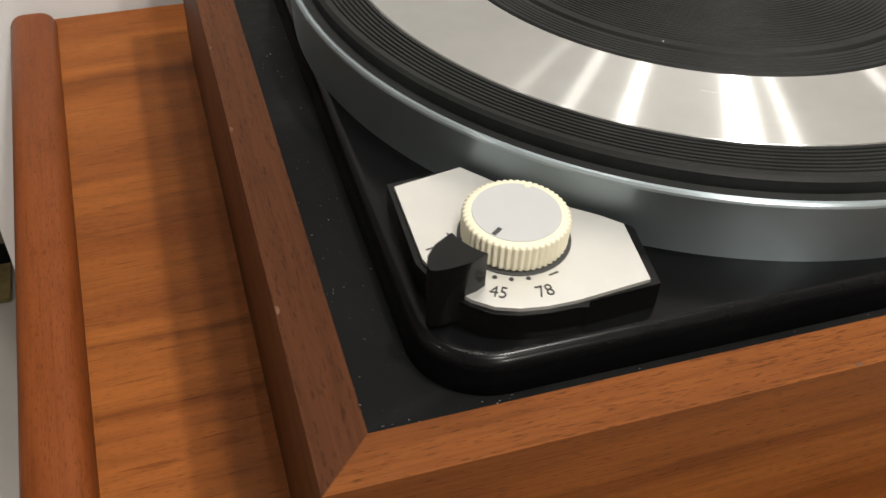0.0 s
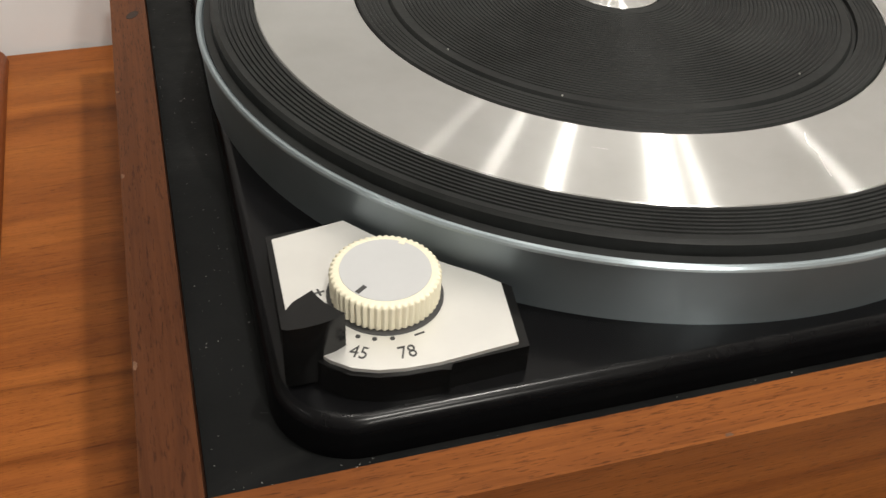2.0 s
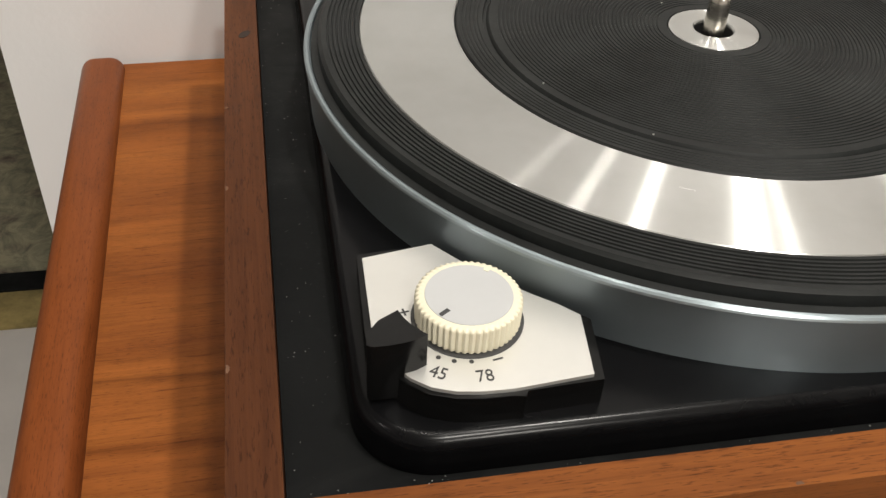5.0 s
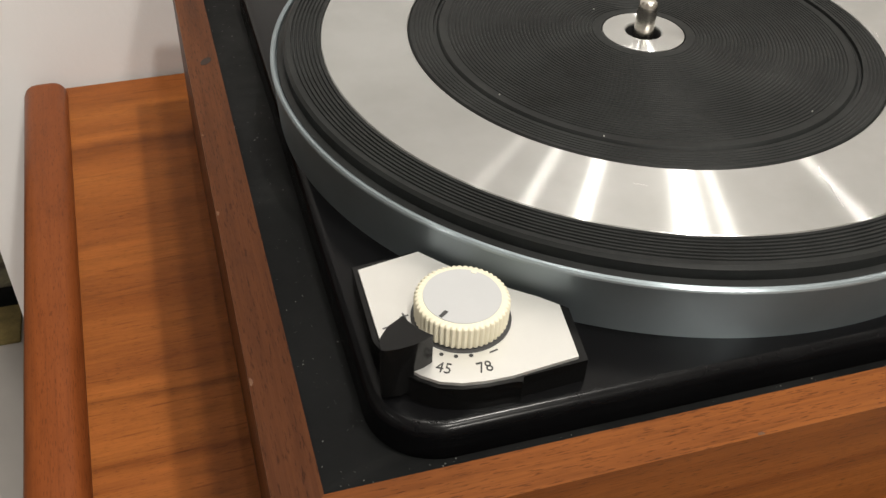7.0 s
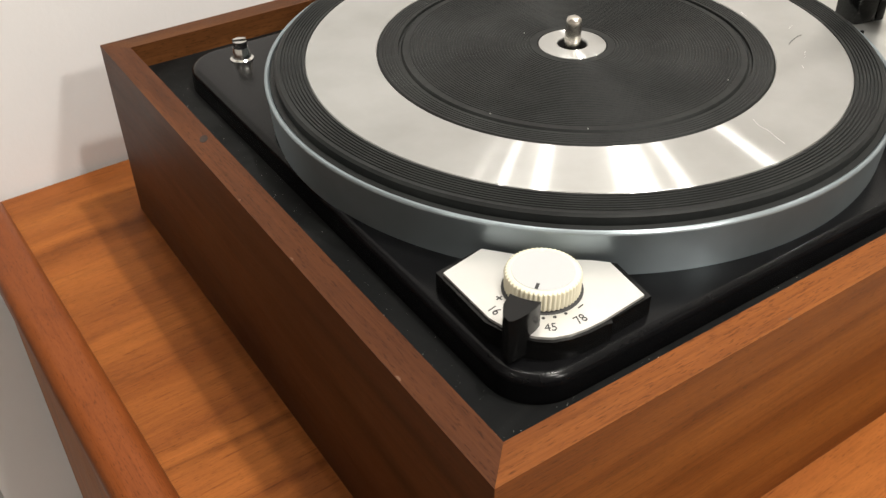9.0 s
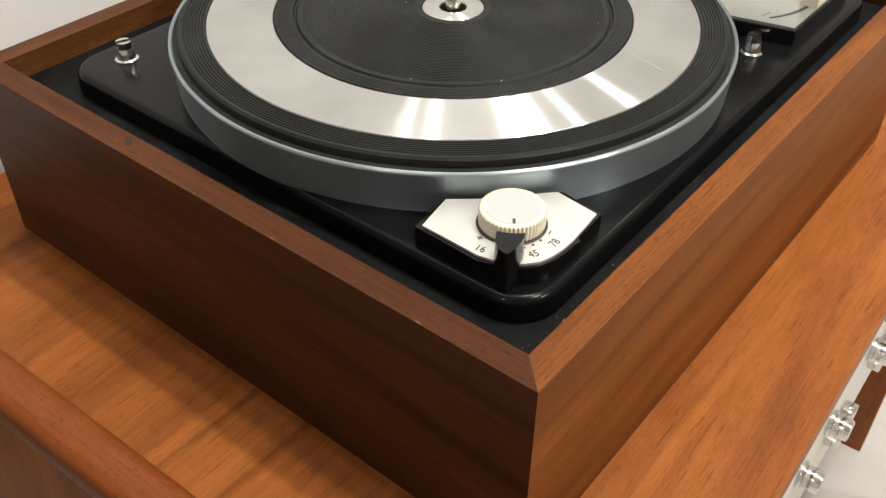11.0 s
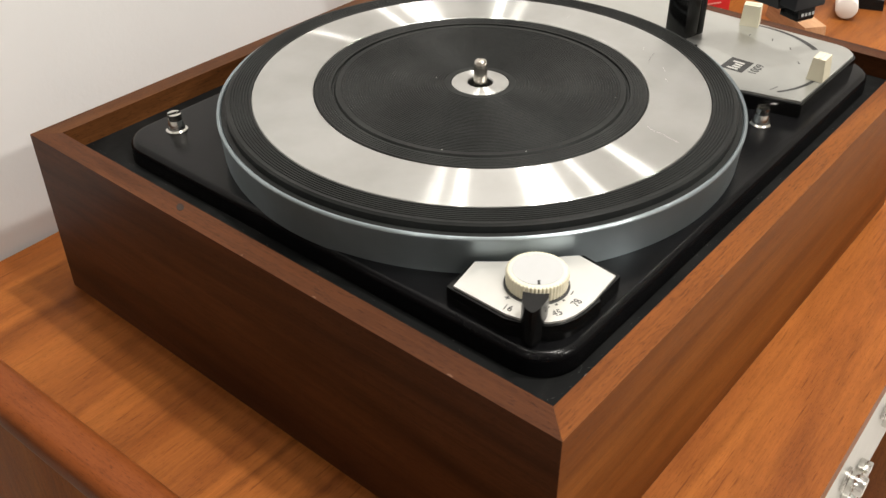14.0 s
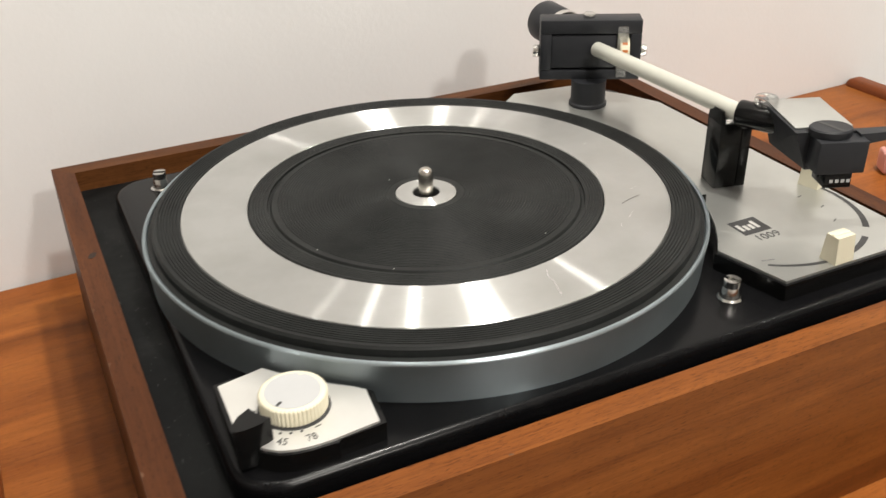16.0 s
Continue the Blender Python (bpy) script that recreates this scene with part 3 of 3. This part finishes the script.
part("dial_scale", box(0.0161, 0.0225, -0.0012, -0.0006, 0.0016, 0.0335, 0.0002), M["clear"], gim, "clear dial window")
M["orange"] = plain("orange_ink", (0.45, 0.14, 0.03), 0.5)
for bz in (0.0105, 0.0148, 0.0190, 0.0232):
    lean = math.asin((bz - 0.0165) / 0.0116)
    part("dial_bar", moved(box(-0.0016, 0.0016, -0.0001, 0.0001, -0.0008, 0.0008), pose(0.0207, 0.008 - 0.0116 * math.cos(lean), bz, -math.degrees(lean), 0, 0)), M["orange"], gim)
for s in (-1, 1):
    part("bearing_screw", rod((s * W2, 0.007, 0.0165), (s * (W2 + 0.0042), 0.007, 0.0165), 0.0036, 20, bevel=0.0005), M["chrome"], gim)
part("bearing_screw", rod((-0.001, 0.007, GH), (-0.001, 0.007, GH + 0.0026), 0.0038, 20, bevel=0.0005), M["chrome"], gim)
T0, T1 = Vector((0.3185, 0.250, 0.1435)), Vector((0.3107, 0.1140, 0.1500))
way = (T1 - T0).normalized()
part("arm_tube", rod(T0, T1, 0.0045, 32), M["tube"], deck, "satin off-white arm tube")
part("rear_tube", rod((0.3175, 0.262, 0.1445), (0.3175, 0.290, 0.1455), 0.0062, 24), M["chrome"], deck)
part("counterweight", rod((0.3175, 0.2892, 0.1457), (0.3175, 0.311, 0.1465), 0.0132, 48, bevel=0.0012), M["matte"], deck, "black counterweight")
part("weight_ring", rod((0.3175, 0.2842, 0.1454), (0.3175, 0.2890, 0.1457), 0.0134, 48, bevel=0.0006), M["chrome"], deck)
head = part("headshell", loft([(-0.0066, 0.001), (0.0085, 0.001), (0.0085, 0.024), (-0.0100, 0.0330)], 0.1400, [(-0.0128, -0.001), (0.0100, -0.001), (0.0100, 0.0395), (-0.0133, 0.0395)], 0.1592, 0.0005), M["matte"], deck, "black headshell with a silver top")
head.matrix_basis = pose(0.3180, 0.0655, -0.0022, 0, 0, -21.7) @ Matrix.Diagonal((1.22, 1, 1, 1))
part("collar", rod(T1 + way * -0.002, (0.3200, 0.0965, 0.1500), 0.0066, 32, bevel=0.0012), M["gloss"], deck, "black collar")
part("shell_top", box(-0.0118, 0.0102, 0.0035, 0.0398, 0.15925, 0.1600, 0.0002), M["silver_shaded"], head, "silver top plate")
part("shell_front", box(-0.0068, 0.0118, -0.0108, 0.0052, 0.1424, 0.1580, 0.0008), M["matte"], head)
part("shell_screw", lathe([(0.0, 0.158), (0.0078, 0.158), (0.0080, 0.1588), (0.0080, 0.1612), (0.0074, 0.1618), (0.0, 0.1618)], 36), M["matte"], head).matrix_basis = pose(0, -0.001, 0)
part("screw_slot", moved(box(-0.0009, 0.0009, -0.0072, 0.0072, 0.16182, 0.16190), pose(0, -0.001, 0, 0, 0, 24)), M["ink"], head)
part("finger_lift", loft([(0.0105, -0.006), (0.0125, -0.006), (0.0125, 0.0015), (0.0105, 0.0015)], 0.1545, [(0.010, -0.0055), (0.047, -0.001), (0.047, 0.0035), (0.010, 0.0015)], 0.1592, 0.0005), M["matte"], head, "black finger lift")
part("cartridge", box(-0.0020, 0.0085, -0.0088, 0.0048, 0.1345, 0.1425, 0.0008), M["gloss"], head, "small black cartridge")
for bx in (0.0005, 0.0027, 0.0049, 0.0070):
    part("cartridge_bar", box(bx - 0.0006, bx + 0.0007, -0.0090, -0.00882, 0.1374, 0.1390), M["disc"], head)
part("lock_ring", rod((0.3180, 0.1060, 0.1555), (0.3180, 0.1060, 0.1605), 0.0056, 24, bevel=0.0012), M["clear"], deck, "clear lock cap")

# a small lug beside the mat's edge, a knot in the side's top edge, dust on the board and scratches on the ring
part("edge_lug", moved(prism([(-0.0012, -0.0006), (0.0007, -0.0008), (0.0013, 0.0), (0.0006, 0.0007), (-0.0012, 0.0006)], 0.1077, 0.1172, 0.0002), pose(0.2827, 0.1018, 0, 0, 0, -20)), M["gloss"], deck)
M["knot"] = plain("dark_knot", (0.017, 0.009, 0.0055), 0.85, spread=0.4, scale=400)
part("wood_knot", moved(prism(arc(0, 0, 0.0021, 0, 330, 11), PH - 0.0005, PH + 0.0001), pose(0.0071, 0.2158, 0, 0, 0, 60) @ Matrix.Diagonal((1.5, 0.8, 1, 1))), M["knot"], deck, smooth=0)
M["bare_wood"] = plain("bare_chipped_walnut", (0.11, 0.052, 0.026), 0.8, grain=0.3, gscale=1500, spread=0.3, scale=500)
def chip(x, y, length, turn, seed):
    """A splintered nick on a plank's top edge."""
    rng = random.Random(seed)
    n = 9
    near = [(length * (k / n - 0.5), -0.0002 - 0.0001 * rng.random()) for k in range(n + 1)]
    far = [(length * (k / n - 0.5), 0.0002 + 0.0005 * math.sin(math.pi * k / n) * rng.uniform(0.4, 1.2)) for k in range(n, -1, -1)]
    part("edge_chip", moved(prism(near + far, PH - 0.0012, PH + 0.00006), pose(x, y, 0, 0, 0, turn)), M["bare_wood"], deck, smooth=0)
for k, (cx, cy, cl, ct) in enumerate(((0.0005, 0.0495, 0.0026, -90), (0.0005, 0.1205, 0.0020, -90), (0.0005, 0.1650, 0.0012, -90), (0.118, 0.0005, 0.0018, 0))):
    chip(cx, cy, cl, ct, k)
M["dust"] = plain("pale_dust", (0.34, 0.34, 0.32), 0.9)
def speck_mesh():
    bm = bmesh.new()
    rng = random.Random(5)
    for i in range(520):
        side = rng.random()
        if side < 0.42:
            x, y, z = rng.uniform(0.0125, 0.0268), rng.uniform(0.013, 0.318), 0.0876
        elif side < 0.72:
            x, y, z = rng.uniform(0.0125, 0.36), rng.uniform(0.0125, 0.0215), 0.0876
        elif side < 0.8:
            x, y, z = rng.uniform(0.0125, 0.05), rng.uniform(0.0125, 0.0218), 0.0876
        else:
            x, y, z = rng.uniform(0.036, 0.35), rng.uniform(0.0285, 0.29), 0.0986
            if (x - PX) ** 2 + (y - PY) ** 2 < 0.134 ** 2 or (x < 0.088 and y < 0.082) or x > 0.262:
                continue
        r = rng.choice((0.00005, 0.00006, 0.00008, 0.0001, 0.00017)) * rng.uniform(0.7, 1.3)
        n = rng.choice((3, 4, 5))
        a0 = rng.random() * 6
        vs = [bm.verts.new((x + r * rng.uniform(0.5, 1.4) * math.cos(a0 + 6.283 * k / n), y + r * rng.uniform(0.5, 1.4) * math.sin(a0 + 6.283 * k / n), z + 0.00006)) for k in range(n)]
        top = bm.verts.new((x, y, z + 0.00006 + r * 0.6))
        for k in range(n):
            bm.faces.new((vs[k], vs[(k + 1) % n], top))
    return bm
specks = part("dust_specks", speck_mesh(), M["dust"], deck, "pale dust specks", smooth=0)
specks["kind"] = "stuff"
def fluff(name, pts, r, z, material):
    ob = wire(name, [(x, y, z) for x, y in pts], r, material, deck)
    return ob
fluff("lint_thread", [(0.0420, 0.0170), (0.0428, 0.0180), (0.0440, 0.0178)], 0.00008, 0.0878, M["dust"])
M["scratch"] = plain("bright_scratch", (0.62, 0.61, 0.59), 0.5, 0.6)
fluff("ring_scratch", [(0.1745, 0.0711), (0.1718, 0.0662), (0.1728, 0.0625), (0.171, 0.0578), (0.1699, 0.0522)], 0.00012, 0.12115, M["scratch"])
fluff("fallen_hair", [(0.2374, 0.1066), (0.2434, 0.1095), (0.2495, 0.1099)], 0.00008, 0.1213, M["rubber"])
for sx, sy, sl, sa in ((0.235, 0.096, 0.006, 40), (0.252, 0.118, 0.004, 20), (0.246, 0.140, 0.005, 70), (0.118, 0.076, 0.004, -30), (0.262, 0.175, 0.003, 15), (0.225, 0.089, 0.003, 60)):
    fluff("ring_scratch", [(sx + sl * k * math.cos(radians(sa)), sy + sl * k * math.sin(radians(sa + 6 * k))) for k in (-0.5, 0, 0.5)], 0.00004, 0.12118, M["scratch"])
for sx, sy in ((0.1505, 0.1825), (0.0948, 0.1322), (0.1905, 0.0985), (0.118, 0.1015)):
    part("mat_speck", moved(prism(arc(0, 0, 0.00028, 0, 300, 5), 0.12125, 0.1216), pose(sx, sy, 0, 0, 0, sx * 9000)), M["dust"], deck, smooth=0)

# ---- things beside the turntable ----
M["red"] = plain("red_card", (0.55, 0.02, 0.025), 0.35, spread=0.12, scale=60)
M["pale_wood"] = wood("pale_beech", 1, (0.36, 0.19, 0.1), (0.5, 0.29, 0.16), (0.6, 0.37, 0.22), pores=0.3)
M["dark_wood"] = wood("dark_stained_wood", 2, (0.03, 0.008, 0.004), (0.06, 0.016, 0.008), (0.09, 0.026, 0.012), rough=0.35)
M["paper"] = plain("white_tissue", (0.82, 0.8, 0.76), 0.8, grain=0.3, gscale=120, spread=0.04)
M["yellow"] = plain("pale_yellow_card", (0.72, 0.62, 0.3), 0.6, spread=0.06)
M["cloth"] = plain("black_cloth", (0.008, 0.008, 0.009), 0.9, grain=0.4, gscale=300, spread=0.3, scale=40, spec=0.1)
M["cord"] = plain("beige_cord", (0.42, 0.38, 0.3), 0.5)
M["pink"] = plain("pink_plastic", (0.62, 0.3, 0.26), 0.3, spread=0.08)
packet = thing("card_packet", "small red card packet with pale print on the sideboard", "packet", (0.612, 0.240, TOP), -30)
part("packet_body", box(-0.014, 0.014, -0.010, 0.010, 0.0, 0.023, 0.0012), M["red"], packet)
for z in (0.006, 0.012, 0.018):
    part("print_bar", box(-0.011, 0.006 - z * 0.2, -0.0104, -0.01015, z - 0.0006, z + 0.0006), M["pink"], packet)
part("packet_end", box(-0.0195, -0.0142, -0.0085, 0.0085, 0.001, 0.019, 0.004, 4), M["pink"], packet, "rounded pale pink end")
roll = thing("brush_roller", "white cylindrical roller with a black handle on the sideboard", "cleaning roller", (0.682, 0.140, TOP), 20)
part("roller_sleeve", rod((-0.014, 0, 0.0112), (0.02, 0, 0.0112), 0.0098, 32, bevel=0.0015), M["paper"], roll)
part("roller_end", rod((0.0202, 0, 0.012), (0.026, 0, 0.012), 0.0112, 28, bevel=0.0012), M["gloss"], roll)
part("roller_handle", loft([(0.021, -0.034), (0.031, -0.034), (0.031, 0.0), (0.021, 0.0)], 0.0002, [(0.0225, -0.033), (0.0295, -0.033), (0.0295, 0.0), (0.0225, 0.0)], 0.0098, 0.001), M["gloss"], roll)
wedge = thing("wood_wedge", "pale beech wedge lying on the sideboard", "wood block", (0.625, 0.165, TOP), -38)
part("wedge_body", loft([(-0.011, -0.035), (0.011, -0.035), (0.011, 0.03), (-0.011, 0.03)], 0.0, [(-0.010, -0.034), (0.010, -0.034), (0.010, 0.03), (-0.010, 0.03)], 0.014, 0.0008), M["pale_wood"], wedge)
def crumple():
    bm = bmesh.new()
    bmesh.ops.create_icosphere(bm, subdivisions=4, radius=0.013)
    for v in bm.verts:
        v.co *= 0.75 + 0.55 * noise.noise(v.co * 130) + 0.2 * noise.noise(v.co * 290)
        v.co.z = max(v.co.z + 0.009, 0.0)
    return bm
tissue = thing("crumpled_tissue", "crumpled white tissue on the sideboard", "tissue", (0.690, 0.310, TOP))
part("tissue_paper", crumple(), M["paper"], tissue, smooth=70)
banded = thing("wooden_box", "small dark reddish wooden box with a black band on the sideboard", "box", (0.716, 0.272, TOP), CAB_TURN)
part("box_body", box(-0.015, 0.015, -0.038, 0.032, 0.0, 0.064, 0.0012), M["dark_wood"], banded)
part("box_lid", box(-0.0155, 0.0155, -0.0385, 0.0325, 0.0642, 0.0692, 0.0014), M["dark_wood"], banded)
part("black_band", box(-0.0158, 0.0158, -0.012, 0.006, 0.0004, 0.0640, 0.0004), M["cloth"], banded, "black band")
# ---- receiver under the top ----
rec = thing("receiver", "silver-faced receiver with chrome knobs on the sideboard shelf", "receiver", (0, -0.007, 0.398), CAB_TURN)
RZ = TOP - 0.398 - 0.078
# case rises above the face; its black stands in for shade under the top
part("receiver_case", box(0.14, 0.62, -0.044, 0.30, 0.008, RZ + 0.054, 0.002), M["cloth"], rec, "matt black receiver case, raised to stand in for the shaded gap")
part("receiver_face", box(0.14, 0.62, -0.050, -0.0442, 0.006, RZ + 0.002, 0.001), M["silver"], rec, "brushed silver face")
part("tuner_window", box(0.36, 0.58, -0.0512, -0.0501, 0.110, RZ - 0.010, 0.0006), M["gloss"], rec, "dark tuner window")
for kx in (0.218, 0.266, 0.344, 0.43, 0.52):
    k = part("control_knob", rod((kx, -0.0502, 0.098), (kx, -0.0630, 0.098), 0.0070, 40, bevel=0.0012), M["chrome"], rec, "chrome control knob")
    part("knob_skirt", rod((kx, -0.0501, 0.098), (kx, -0.0528, 0.098), 0.0086, 40, bevel=0.0005), M["chrome"], k)
for kx in (0.285, 0.30, 0.315, 0.37, 0.385, 0.40):
    part("push_button", box(kx - 0.005, kx + 0.005, -0.0585, -0.0502, 0.062, 0.070, 0.0008), M["chrome"], rec)
for fx in (0.17, 0.59):
    for fy in (-0.03, 0.27):
        part("receiver_foot", rod((fx, fy, 0.0), (fx, fy, 0.0085), 0.012, 20, bevel=0.001), M["rubber"], rec)

# ---- on the floor ----
bag = thing("black_bag", "soft black bag on the pale floor", "bag", (0.612, -0.165, 0.0), 20)
def slump():
    bm = bmesh.new()
    bmesh.ops.create_icosphere(bm, subdivisions=4, radius=0.062)
    for v in bm.verts:
        v.co *= 1 + 0.18 * noise.noise(v.co * 14)
        v.co.z = max(v.co.z * 0.7 + 0.05, 0.0)
    return bm
part("bag_body", slump(), M["cloth"], bag, smooth=70)
wire("bag_handle", [(-0.03, 0.03, 0.06), (-0.03, 0.06, 0.09), (0.0, 0.075, 0.098), (0.03, 0.06, 0.09), (0.03, 0.03, 0.06)], 0.005, M["cloth"], bag)
card = thing("yellow_card", "pale yellow card leaning on the black bag", "card", (0.602, -0.150, 0.088), 30)
part("card_sheet", moved(box(-0.055, 0.055, -0.04, 0.04, 0.0, 0.0012), pose(0, 0, 0.005, 12, -8, 0)), M["yellow"], card)
lead = thing("floor_cable", "thin beige cable looped on the pale floor", "cable", (0.95, -0.1, 0.0))
wire("cable_run", [(0.35, 0.02, 0.003), (0.15, 0.07, 0.003), (0.02, 0.02, 0.003), (0.08, -0.08, 0.003), (-0.02, -0.1, 0.003), (-0.10, -0.03, 0.003), (0.0, 0.03, 0.003), (0.2, 0.0, 0.003), (0.5, -0.2, 0.003)], 0.003, M["cord"], lead)
low = thing("low_cabinet", "low grey cabinet with a white base board", "cabinet", (1.32, -0.02, 0.0))
part("cabinet_body", box(-0.24, 0.24, -0.25, 0.25, 0.07, 0.42, 0.003), M["wall2"], low)
part("base_board", box(-0.25, 0.25, -0.26, 0.26, 0.0, 0.07, 0.003), M["white"], low, "white base board")
def weave(name):
    m, nt, b = nodes(name)
    v = node(nt, "ShaderNodeTexVoronoi", Scale=14.0)
    nt.links.new(coords(nt, (1, 1.6, 1)), v.inputs["Vector"])
    n = noise_tex(nt, coords(nt, (1, 1, 1)), 26, 5, 0.7, 1.5)
    col = mixed(nt, ramp(nt, n, [(0.35, (0.05, 0.05, 0.035)), (0.5, (0.16, 0.15, 0.1)), (0.62, (0.27, 0.25, 0.16))]), ramp(nt, v.outputs["Distance"], [(0.15, (0.10, 0.06, 0.05)), (0.4, (0.22, 0.2, 0.13))]), 0.4)
    nt.links.new(col, b.inputs["Base Color"])
    b.inputs["Roughness"].default_value = 0.95
    bump(nt, b, noise_tex(nt, coords(nt, (1, 1, 1)), 500, 2), 0.5, 0.002)
    return m
M["rug"] = weave("patterned_wool")
rug = thing("patterned_rug", "dark green patterned rug with a black and yellow border", "rug", (-1.1, 1.62, 0.0))
part("rug_field", box(-0.85, 0.85, -0.66, 0.9, 0.0, 0.008, 0.002), M["rug"], rug)
part("rug_stripe", box(-0.85, 0.85, -0.70, -0.662, 0.0, 0.008, 0.002), M["board"], rug, "black border stripe")
M["olive"] = plain("olive_wool", (0.25, 0.19, 0.07), 0.95, grain=0.4, gscale=400, spread=0.4, scale=30)
part("rug_edge", box(-0.85, 0.85, -0.77, -0.702, 0.0, 0.008, 0.002), M["olive"], rug, "olive yellow edge")
